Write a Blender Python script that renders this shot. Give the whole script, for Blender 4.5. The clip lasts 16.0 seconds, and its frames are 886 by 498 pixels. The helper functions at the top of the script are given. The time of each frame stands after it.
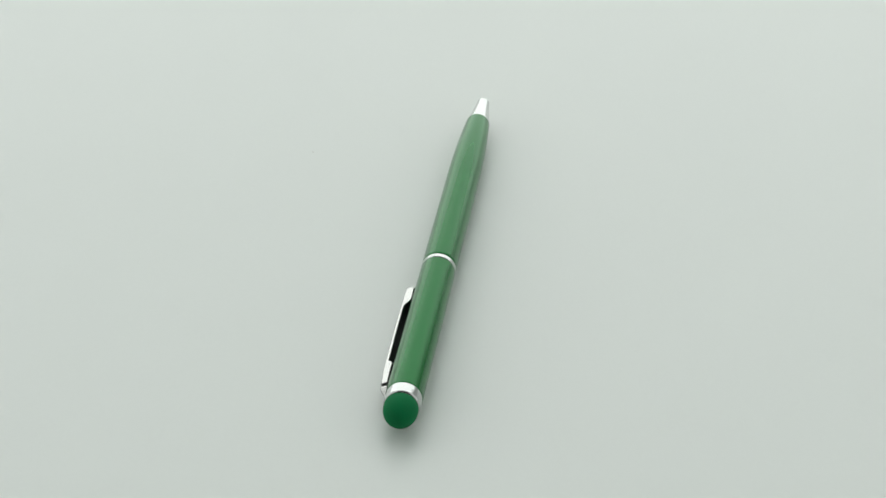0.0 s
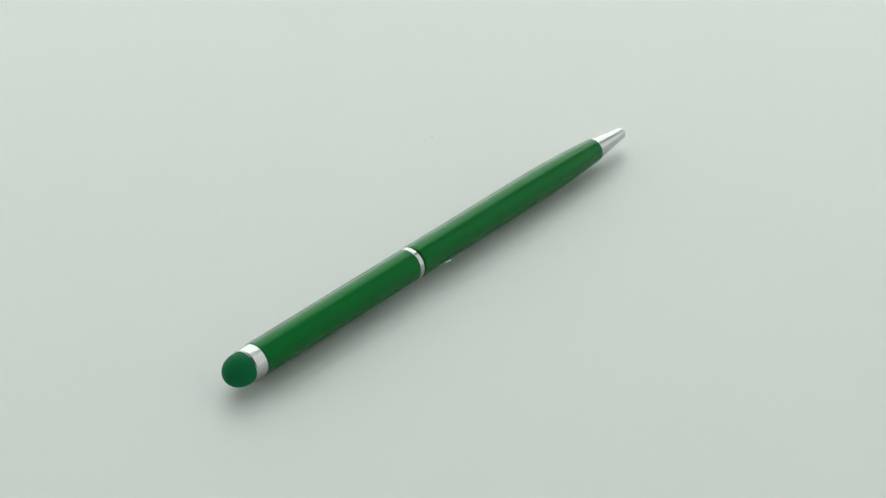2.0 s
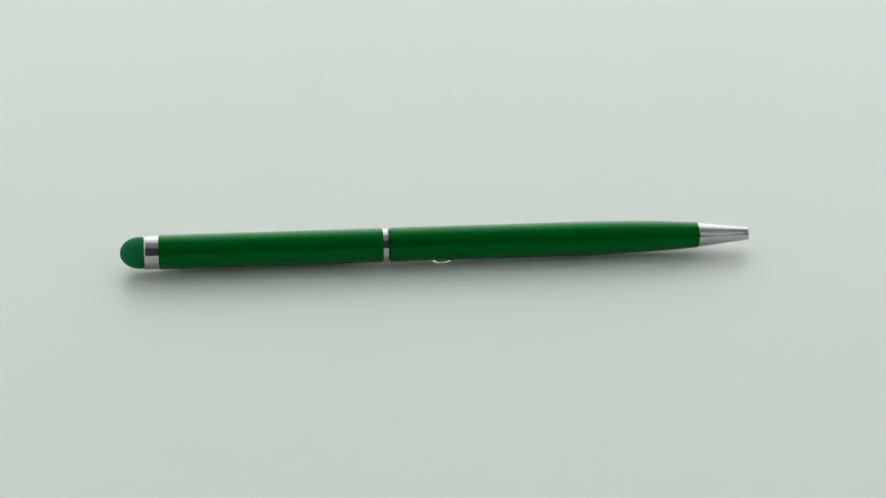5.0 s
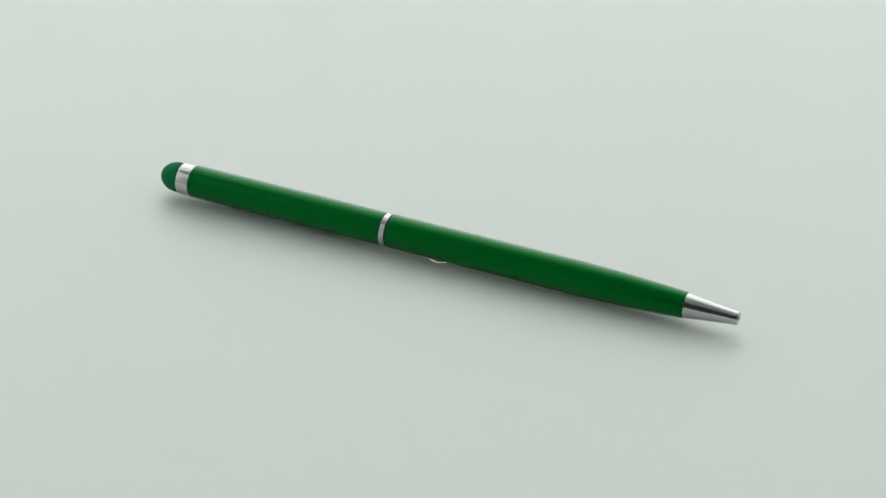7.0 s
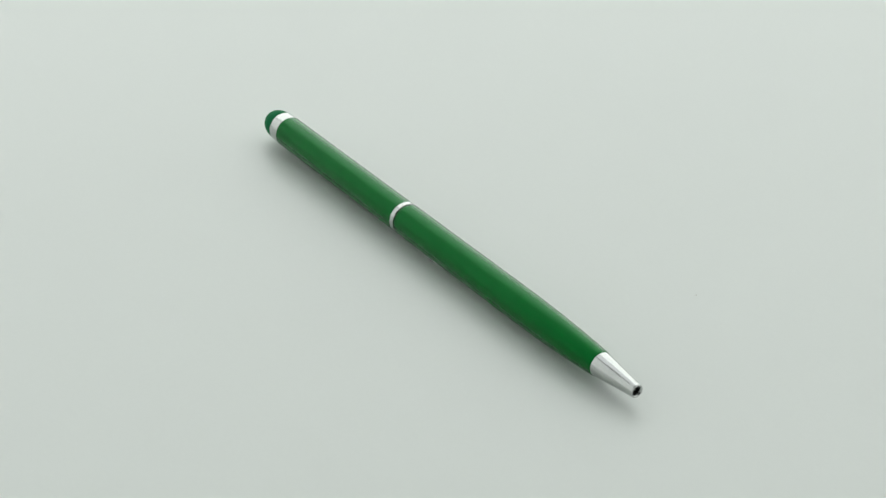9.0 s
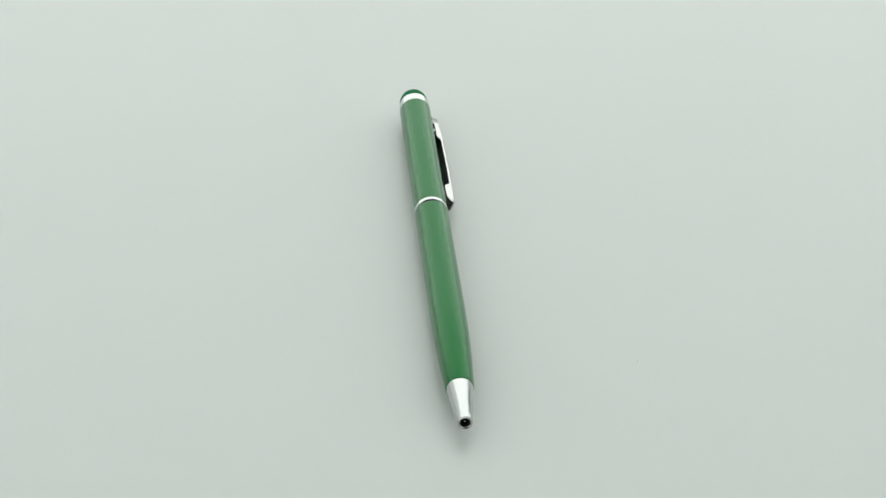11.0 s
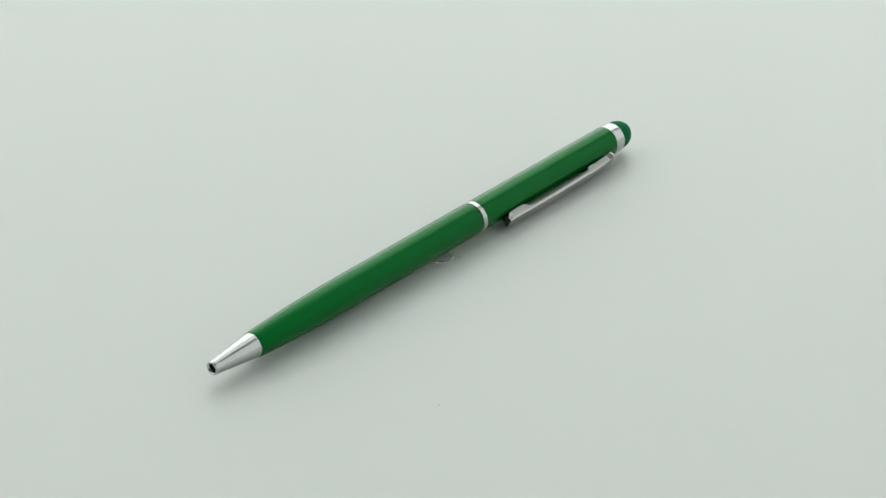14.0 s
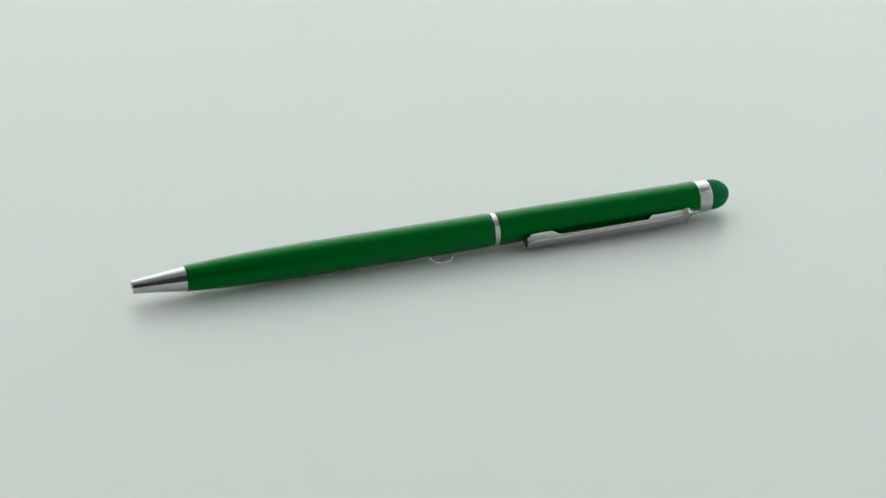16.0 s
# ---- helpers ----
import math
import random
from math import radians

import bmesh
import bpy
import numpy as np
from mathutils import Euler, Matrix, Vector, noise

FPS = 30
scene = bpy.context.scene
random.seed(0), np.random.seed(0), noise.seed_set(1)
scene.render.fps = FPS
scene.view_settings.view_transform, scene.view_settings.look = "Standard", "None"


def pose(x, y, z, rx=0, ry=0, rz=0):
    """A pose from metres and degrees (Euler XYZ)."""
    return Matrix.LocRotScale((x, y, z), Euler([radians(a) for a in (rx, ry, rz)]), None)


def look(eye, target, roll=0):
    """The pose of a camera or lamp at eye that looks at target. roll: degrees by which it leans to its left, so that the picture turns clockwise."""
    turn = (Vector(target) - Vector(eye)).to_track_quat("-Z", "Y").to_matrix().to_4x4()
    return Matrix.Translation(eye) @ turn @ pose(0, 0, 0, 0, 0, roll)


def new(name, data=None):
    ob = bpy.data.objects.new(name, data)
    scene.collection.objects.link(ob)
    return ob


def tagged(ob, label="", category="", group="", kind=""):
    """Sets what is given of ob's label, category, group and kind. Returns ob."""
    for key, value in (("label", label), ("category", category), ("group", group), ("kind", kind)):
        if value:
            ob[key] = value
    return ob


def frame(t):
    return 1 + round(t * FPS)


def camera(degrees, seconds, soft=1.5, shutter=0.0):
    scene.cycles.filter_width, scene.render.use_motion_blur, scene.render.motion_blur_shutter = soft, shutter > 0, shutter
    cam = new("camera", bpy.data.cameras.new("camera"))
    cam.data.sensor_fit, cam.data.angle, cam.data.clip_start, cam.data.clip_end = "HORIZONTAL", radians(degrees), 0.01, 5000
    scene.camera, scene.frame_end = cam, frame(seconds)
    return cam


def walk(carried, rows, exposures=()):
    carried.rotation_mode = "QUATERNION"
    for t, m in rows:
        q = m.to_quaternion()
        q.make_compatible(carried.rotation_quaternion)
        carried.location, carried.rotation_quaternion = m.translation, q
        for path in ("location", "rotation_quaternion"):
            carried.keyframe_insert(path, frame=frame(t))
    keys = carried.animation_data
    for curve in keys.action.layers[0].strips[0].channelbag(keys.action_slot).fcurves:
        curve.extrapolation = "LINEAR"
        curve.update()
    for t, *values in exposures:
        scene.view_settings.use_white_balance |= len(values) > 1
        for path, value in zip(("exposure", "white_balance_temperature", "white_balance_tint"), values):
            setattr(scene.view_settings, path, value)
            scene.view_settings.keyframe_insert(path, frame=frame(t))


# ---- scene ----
cam = camera(23.53, 16.0, soft=1.5)
EYE, AIM, LEAN = (0.00047, -0.39997, 0.24027), (0.00047, 0.00347, 0.0), 1.40
walk(cam, [(0.0, look(EYE, AIM, LEAN)), (16.0, look(EYE, AIM, LEAN))], exposures=[(0.0, 0.0), (16.0, 0.0)])

# the turntable: degrees at the start and degrees a second
START, RATE = 262.93, -15.209


# ---- light ----
world = bpy.data.worlds.new("room_light")
world.use_nodes = True
world.node_tree.nodes["Background"].inputs[0].default_value = (0.9, 1.0, 0.93, 1)
world.node_tree.nodes["Background"].inputs[1].default_value = 0.05
scene.world = world


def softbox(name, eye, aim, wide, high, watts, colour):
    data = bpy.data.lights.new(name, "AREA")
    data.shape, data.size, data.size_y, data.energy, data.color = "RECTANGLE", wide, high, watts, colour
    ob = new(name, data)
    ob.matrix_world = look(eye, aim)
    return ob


softbox("back_softbox", (-0.3, 2.25, 1.78), (-0.3, 0.0, 1.78), 4.10, 3.50, 59.0, (0.96, 1.0, 0.972))
softbox("overhead_softbox", (0.0, 1.55, 3.68), (0.0, 1.55, 0.0), 4.60, 1.30, 14.0, (0.94, 0.99, 1.0))
# fill lamps added at both sides to lift the shadow under the pen
softbox("west_fill", (-2.3, 0.0, 1.78), (0.0, 0.0, 1.78), 3.00, 3.40, 12.0, (0.96, 1.0, 0.98))
softbox("east_fill", (2.3, 0.0, 1.78), (0.0, 0.0, 1.78), 3.00, 3.40, 12.0, (0.96, 1.0, 0.98))


# ---- materials ----
def material(name, colour, rough=0.5, metal=0.0, grain=0.0, scale=200.0, bump=0.0, coat=0.0, specular=0.5, stain=0.0, tint=(1, 1, 1)):
    m = bpy.data.materials.new(name)
    m.use_nodes = True
    n, l = m.node_tree.nodes, m.node_tree.links
    b = n["Principled BSDF"]
    b.inputs["Base Color"].default_value = (*colour, 1)
    b.inputs["Roughness"].default_value = rough
    b.inputs["Metallic"].default_value = metal
    b.inputs["Coat Weight"].default_value = coat
    b.inputs["Coat Roughness"].default_value = 0.03
    b.inputs["Specular IOR Level"].default_value = specular
    b.inputs["Specular Tint"].default_value = (*tint, 1)
    place = n.new("ShaderNodeTexCoord")
    fine = n.new("ShaderNodeTexNoise")
    fine.inputs["Scale"].default_value, fine.inputs["Detail"].default_value = scale, 6
    l.new(place.outputs["Object"], fine.inputs["Vector"])
    if grain or stain:
        wide = n.new("ShaderNodeTexNoise")
        wide.inputs["Scale"].default_value, wide.inputs["Detail"].default_value = scale / 40, 3
        l.new(place.outputs["Object"], wide.inputs["Vector"])
        both = n.new("ShaderNodeMath")
        both.operation = "MULTIPLY_ADD"
        l.new(fine.outputs["Fac"], both.inputs[0])
        both.inputs[1].default_value = grain
        spread = n.new("ShaderNodeMath")
        spread.operation = "MULTIPLY_ADD"
        l.new(wide.outputs["Fac"], spread.inputs[0])
        spread.inputs[1].default_value = stain
        spread.inputs[2].default_value = 1 - (grain + stain) / 2
        l.new(spread.outputs[0], both.inputs[2])
        mix = n.new("ShaderNodeVectorMath")
        mix.operation = "SCALE"
        mix.inputs[0].default_value = colour
        l.new(both.outputs[0], mix.inputs["Scale"])
        l.new(mix.outputs[0], b.inputs["Base Color"])
    if bump:
        relief = n.new("ShaderNodeBump")
        relief.inputs["Strength"].default_value, relief.inputs["Distance"].default_value = bump, 0.0001
        l.new(fine.outputs["Fac"], relief.inputs["Height"])
        l.new(relief.outputs[0], b.inputs["Normal"])
    return m


WHITE = material("white_acrylic", (0.75, 0.78, 0.75), 0.33, specular=0.45, grain=0.02, stain=0.02, scale=900, bump=0.03)
TABLE = material("white_tabletop", (0.76, 0.78, 0.76), 0.5, grain=0.03, stain=0.02, scale=300, bump=0.05)
PLASTER = material("pale_plaster", (0.82, 0.83, 0.82), 0.9, grain=0.08, stain=0.06, scale=60, bump=0.1)
OVERHEAD = material("grey_ceiling_paint", (0.40, 0.405, 0.40), 0.9, grain=0.08, stain=0.06, scale=60, bump=0.1)
DIM = material("unlit_room_grey", (0.03, 0.03, 0.03), 0.8, grain=0.1, stain=0.1, scale=60, bump=0.1)
CLEAR = material("clear_gel", (0.95, 0.96, 0.95), 0.2, specular=0.15, grain=0.02, scale=900)
CLEAR.node_tree.nodes["Principled BSDF"].inputs["Transmission Weight"].default_value = 1.0
CLEAR.node_tree.nodes["Principled BSDF"].inputs["IOR"].default_value = 1.28
GREEN = material("green_lacquer", (0.0, 0.094, 0.011), 0.20, 0.0, grain=0.06, stain=0.05, scale=1500, specular=0.6, tint=(0.02, 1.0, 0.22))
RUBBER = material("green_rubber", (0.0005, 0.17, 0.055), 0.75, grain=0.08, stain=0.05, scale=2500, bump=0.15, specular=0.18)
CHROME = material("chrome", (0.53, 0.54, 0.53), 0.13, 1.0, grain=0.05, stain=0.03, scale=1800)
STEEL = material("pressed_steel", (0.51, 0.505, 0.49), 0.20, 1.0, grain=0.08, stain=0.05, scale=1500, bump=0.05)
INSIDE = material("dark_clip_inside", (0.04, 0.04, 0.04), 0.5, 0.5, grain=0.2, stain=0.1, scale=1500)
DARK = material("dark_inside", (0.012, 0.013, 0.012), 0.5, grain=0.2, scale=2000)
DUST = material("brown_dust", (0.36, 0.31, 0.26), 0.9, grain=0.3, scale=4000)


# ---- mesh tools ----
def link(name, bm, mat, parent=None, label="", smooth=True, sharp=38):
    me = bpy.data.meshes.new(name)
    bmesh.ops.recalc_face_normals(bm, faces=bm.faces)
    bm.to_mesh(me)
    bm.free()
    me.materials.append(mat)
    if smooth:
        for f in me.polygons:
            f.use_smooth = True
        me.set_sharp_from_angle(angle=radians(sharp))
    ob = new(name, me)
    if parent:
        ob.parent = parent
    if label:
        tagged(ob, label)
    return ob


def part(name, bm, mat, parent, label="", sharp=38):
    return link(name, bm, mat, parent, label, True, sharp)


def lathe(profile, axis="x", turns=96, at=(0, 0, 0)):
    """A turned shape from (place along the axis, radius) pairs; a radius of 0 closes it."""
    bm = bmesh.new()
    rings = []
    held = [profile[0]]
    for (s0, r0), (s1, r1) in zip(profile, profile[1:]):
        length = math.hypot(s1 - s0, r1 - r0)
        if length > 0.0004:
            for k in (0.00008 / length, 1 - 0.00008 / length):
                held.append((s0 + (s1 - s0) * k, r0 + (r1 - r0) * k))
        held.append((s1, r1))
    for s, r in held:
        if r <= 0:
            p = (s, 0, 0) if axis == "x" else (0, 0, s)
            rings.append([bm.verts.new(Vector(p) + Vector(at))])
            continue
        ring = []
        for i in range(turns):
            a = 2 * math.pi * i / turns
            p = (s, r * math.cos(a), r * math.sin(a)) if axis == "x" else (r * math.cos(a), r * math.sin(a), s)
            ring.append(bm.verts.new(Vector(p) + Vector(at)))
        rings.append(ring)
    for a, b in zip(rings, rings[1:]):
        for i in range(turns):
            j = (i + 1) % turns
            if len(a) == 1 and len(b) > 1:
                bm.faces.new((a[0], b[i], b[j]))
            elif len(b) == 1 and len(a) > 1:
                bm.faces.new((a[i], b[0], a[j]))
            elif len(a) > 1:
                bm.faces.new((a[i], b[i], b[j], a[j]))
    return bm


def box(x0, y0, z0, x1, y1, z1):
    bm = bmesh.new()
    bmesh.ops.create_cube(bm, size=1, matrix=Matrix.LocRotScale(((x0 + x1) / 2, (y0 + y1) / 2, (z0 + z1) / 2), None, (x1 - x0, y1 - y0, z1 - z0)))
    return bm


# ---- the room ----
def room():
    low, high, half, back, front = -0.012, 3.75, 2.4, 2.6, -2.3
    for name, b, label in (
        ("wall_north", (-half, back, low, half, back + 0.1, high), "plain pale plastered studio wall behind the light"),
        ("wall_south", (-half, front - 0.1, low, half, front, high), "plain pale plastered studio wall facing the turntable"),
        ("wall_east", (half, front - 0.1, low, half + 0.1, back + 0.1, high), "plain pale plastered studio side wall"),
        ("wall_west", (-half - 0.1, front - 0.1, low, -half, back + 0.1, high), "plain pale plastered studio side wall"),
        ("ceiling", (-half - 0.1, front - 0.1, high, half + 0.1, back + 0.1, high + 0.1), "plain grey studio ceiling"),
    ):
        mat = OVERHEAD if name == "ceiling" else PLASTER
        tagged(link(name, box(*b), mat, smooth=False), label, "ceiling" if name == "ceiling" else "wall", kind="structure")
    # added panel: stands for the dark behind the camera that the chrome reflects
    panel = link("reflection_panel", box(-1.6, front, 0.32, 1.6, front + 0.03, 3.7), DIM, smooth=False)
    tagged(panel, "tall plain dark panel added behind the camera for reflections", "panel", kind="structure")
    top = link("tabletop", box(-half - 0.1, front - 0.1, low - 0.03, half + 0.1, back + 0.1, low), TABLE, smooth=False)
    tagged(top, "wide plain white tabletop under the turntable", "tabletop", kind="structure")


room()


# ---- the turntable ----
DOT = 0.00048


def turntable():
    thing = tagged(new("turntable"), "white satin turntable disc with a few dust specks", "turntable")
    r, thick = 0.24, 0.0119
    profile = [(0, 0)] + [(0, (r - 0.002) * k / 12) for k in range(1, 13)]
    profile += [(-0.0006, r - 0.0006), (-0.002, r), (-thick + 0.001, r), (-thick, r - 0.001), (-thick, 0)]
    part("disc", lathe(profile, "z", 160), WHITE, thing)
    # a dust speck well out on the disc, and a short brown scuff near the middle
    for name, r, angle, size, label in (("dust_speck", 0.0565, 220.4, (0.00015, 0.00011, 0.00004), "tiny dark dust speck"), ("scuff_mark", 0.0042, 316.0, (0.0005, 0.0001, 0.00002), "short brown scuff near the middle")):
        bm = bmesh.new()
        bmesh.ops.create_icosphere(bm, subdivisions=2, radius=1)
        for v in bm.verts:
            v.co *= 1 + 0.35 * noise.noise(v.co * 1.7 + Vector((angle, 0, 0)))
        a = radians(angle)
        bm.transform(Matrix.Translation((r * math.cos(a), r * math.sin(a), 0)) @ Matrix.Rotation(a + 0.2, 4, "Z") @ Matrix.Diagonal((*size, 1)))
        part(name, bm, DUST, thing, label)
    return thing


TURNTABLE = turntable()


def gel_dot():
    """The flat clear sticky dot that holds the pen."""
    thing = tagged(new("gel_dot"), "small clear sticky gel dot under the pen barrel", "gel dot")
    pts = [(0.00001, 0), (0.00001, 0.0024)]
    for k in range(1, 9):
        a = k / 8 * math.pi / 2
        pts.append((0.00001 + DOT * math.sin(a), 0.0024 + 0.00030 * math.cos(a)))
    pts.append((0.00001 + DOT, 0))
    part("gel", lathe(pts, "z", 64), CLEAR, thing).visible_shadow = False
    return thing


GEL = gel_dot()

# ---- the pen ----
MID, SIDE, HIGH = 0.06806, 0.00114, 0.00373
# the pen lies with its barrel on the gel dot, its stylus end a little up
REST = MID
SEAT = Matrix.Translation((REST - MID, SIDE, HIGH + DOT)) @ Matrix.Rotation(radians(-0.3), 4, "Y") @ Matrix.Translation((-REST, 0, 0))


def pen_part(name, bm, mat, parent, label="", sharp=38):
    bm.transform(SEAT)
    return part(name, bm, mat, parent, label, sharp)


def smooth_step(u):
    u = max(0.0, min(1.0, u))
    return u * u * (3 - 2 * u)


def between(pairs, s):
    """The value at s of a curve that eases from pair to pair."""
    for (s0, v0), (s1, v1) in zip(pairs, pairs[1:]):
        if s <= s1:
            return v0 + (v1 - v0) * smooth_step((s - s0) / (s1 - s0))
    return pairs[-1][1]


def clip_channel(s0, s1, rise, depth, half, sheet, turn, steps, inside=False):
    """A folded sheet channel along the barrel: its back rise from the axis, side walls depth tall, turned round the
    axis.
    inside: a thin near-black lining added to the same channel."""
    bm = bmesh.new()
    out = Vector((0, math.cos(turn), math.sin(turn)))
    up = Vector((0, math.sin(turn), -math.cos(turn)))
    loops = []
    for k in range(steps + 1):
        s = s0 + (s1 - s0) * k / steps
        r, d, h = between(rise, s), between(depth, s), between(half, s)
        c = min(0.0004, h * 0.4, d * 0.7)
        t = min(sheet, h * 0.6)
        fold = [(math.cos(k * math.pi / 8), math.sin(k * math.pi / 8)) for k in range(5)]
        pts = [(-h, r - d)] + [(-h + c - c * x, r - c + c * y) for x, y in fold] + [(h - c + c * x, r - c + c * y) for x, y in fold[::-1]]
        pts += [(h, r - d), (h - t, r - d), (h - t, r - t - c * 0.3), (-h + t, r - t - c * 0.3), (-h + t, r - d)]
        if inside:
            e, g = t + 0.00003, 0.00005
            pts = [(-h + e, r - d), (-h + e, r - e - c * 0.3), (h - e, r - e - c * 0.3), (h - e, r - d),
                   (h - e - g, r - d), (h - e - g, r - e - g - c * 0.3), (-h + e + g, r - e - g - c * 0.3), (-h + e + g, r - d)]
        loops.append([bm.verts.new(Vector((s, 0, 0)) + out * o + up * w) for w, o in pts])
    for a, b in zip(loops, loops[1:]):
        for i in range(len(a)):
            j = (i + 1) % len(a)
            bm.faces.new((a[i], b[i], b[j], a[j]))
    bm.faces.new(loops[0])
    bm.faces.new(loops[-1][::-1])
    return bm


CLIP_TURN = radians(180 + 24)


def pen():
    thing = tagged(new("stylus_pen"), "glossy green twist ballpoint pen with chrome trim and rubber stylus tip", "pen")
    # nose cone with its hollow mouth
    cone = [(0.0035, 0.00060), (0.0003, 0.00092), (0.0, 0.00104), (-0.0001, 0.00120), (-0.00005, 0.00140), (0.0002, 0.00149), (0.0006, 0.00152),
            (0.0014, 0.00158), (0.004, 0.00186), (0.0080, 0.00234), (0.0111, 0.00268), (0.01133, 0.00269), (0.01133, 0.0020)]
    nose = pen_part("nose_cone", lathe(cone), CHROME, thing, "polished chrome nose cone")
    pen_part("refill_mouth", lathe([(0.0034, 0), (0.0034, 0.00056), (0.0005, 0.00080), (0.0005, 0.00084), (0.0036, 0.00063)]), DARK, nose, "dark opening for the refill")
    pen_part("refill_point", lathe([(0.0006, 0), (0.00062, 0.00016), (0.0009, 0.00034), (0.0016, 0.00046), (0.0033, 0.00046), (0.0034, 0)], turns=32), CHROME, nose, "small metal refill point inside the nose")
    # lower barrel, swelling from the cone
    pts = [(0.01135, 0.0021), (0.01135, 0.00272), (0.0115, 0.00281)]
    for k in range(1, 25):
        u = k / 24
        pts.append((0.0115 + 0.028 * u, 0.00281 + (HIGH - 0.00281) * (1 - (1 - u) ** 2.1)))
    pts += [(0.055, HIGH), (0.0791, HIGH), (0.07942, HIGH - 0.00008), (0.0795, HIGH - 0.0003), (0.0795, 0.0030)]
    pen_part("barrel", lathe(pts), GREEN, thing, "glossy green lacquered lower barrel")
    pen_part("barrel_seam", lathe([(0.0795, 0.0028), (0.0795, 0.00338), (0.0798, 0.00338), (0.0798, 0.0028)]), DARK, thing, "thin dark seam beside the ring")
    pen_part("centre_ring", lathe([(0.0798, 0.0030), (0.0798, 0.00360), (0.0799, 0.00373), (0.0810, 0.00373), (0.0811, 0.00360), (0.0811, 0.0030)]), CHROME, thing, "narrow chrome centre ring")
    pen_part("upper_barrel", lathe([(0.0811, 0.0030), (0.0811, 0.00355), (0.0813, 0.0037), (0.12895, 0.0037), (0.1291, 0.0036), (0.1291, 0.0030)]), GREEN, thing, "glossy green lacquered upper barrel")
    pen_part("end_band", lathe([(0.1291, 0.0029), (0.1291, 0.00352), (0.1292, 0.00362), (0.1306, 0.00364), (0.1319, 0.00362), (0.13215, 0.00357), (0.1323, 0.0034), (0.13235, 0.0028)]), CHROME, thing, "chrome end band")
    dome = [(0.1320, 0.0026), (0.1322, 0.00318), (0.1326, 0.00338)]
    for k in range(1, 19):
        a = k / 18 * math.pi / 2
        dome.append((0.1332 + 0.0043 * math.sin(a), 0.00343 * math.cos(a) if k < 18 else 0))
    pen_part("stylus_tip", lathe(dome), RUBBER, thing, "matt green rubber stylus dome")
    # the pocket clip
    rise = [(0.0868, 0.0059), (0.100, 0.0060), (0.118, 0.0058), (0.1240, 0.0054)]
    depth = [(0.0868, 0.0011), (0.0882, 0.0020), (0.0926, 0.0021), (0.0950, 0.0008), (0.1157, 0.0008), (0.1169, 0.0018), (0.1240, 0.0015)]
    half = [(0.0868, 0.0013), (0.0880, 0.0015), (0.1240, 0.0015)]
    clip = pen_part("pocket_clip", clip_channel(0.0868, 0.1240, rise, depth, half, 0.0002, CLIP_TURN, 90), STEEL, thing, "pressed steel pocket clip standing off the barrel", 25)
    # near-black lining added so the channel's inside reads black
    pen_part("clip_inside", clip_channel(0.0870, 0.1238, rise, depth, half, 0.0002, CLIP_TURN, 90, True), INSIDE, clip, "near-black lining added inside the folded clip")
    # the dimple near the clip's free end, which presses on the barrel
    bm = bmesh.new()
    bmesh.ops.create_icosphere(bm, subdivisions=3, radius=1)
    away = 0.0046
    bm.transform(Matrix.Translation((0.0872, away * math.cos(CLIP_TURN), away * math.sin(CLIP_TURN))) @ Matrix.Rotation(CLIP_TURN, 4, "X") @ Matrix.Diagonal((0.0010, 0.0010, 0.0009, 1)))
    pen_part("clip_dimple", bm, INSIDE, clip, "dark pressed dimple under the clip's free end")
    root = clip_channel(0.12405, 0.1286, [(0.12405, 0.0047), (0.1254, 0.0052), (0.1286, 0.0041)], [(0.12405, 0.0012), (0.1254, 0.0016), (0.1286, 0.0006)], [(0.12405, 0.0010), (0.1256, 0.0016), (0.1286, 0.0003)], 0.00025, CLIP_TURN, 12)
    pen_part("clip_root", root, STEEL, clip, "pointed steel clip root bent into the barrel", 18)
    return thing


PEN = pen()


def motions():
    rows = [(k * 0.5, pose(0, 0, 0, 0, 0, START + RATE * k * 0.5)) for k in range(33)]
    walk(TURNTABLE, rows)
    walk(GEL, rows)
    walk(PEN, rows)


motions()
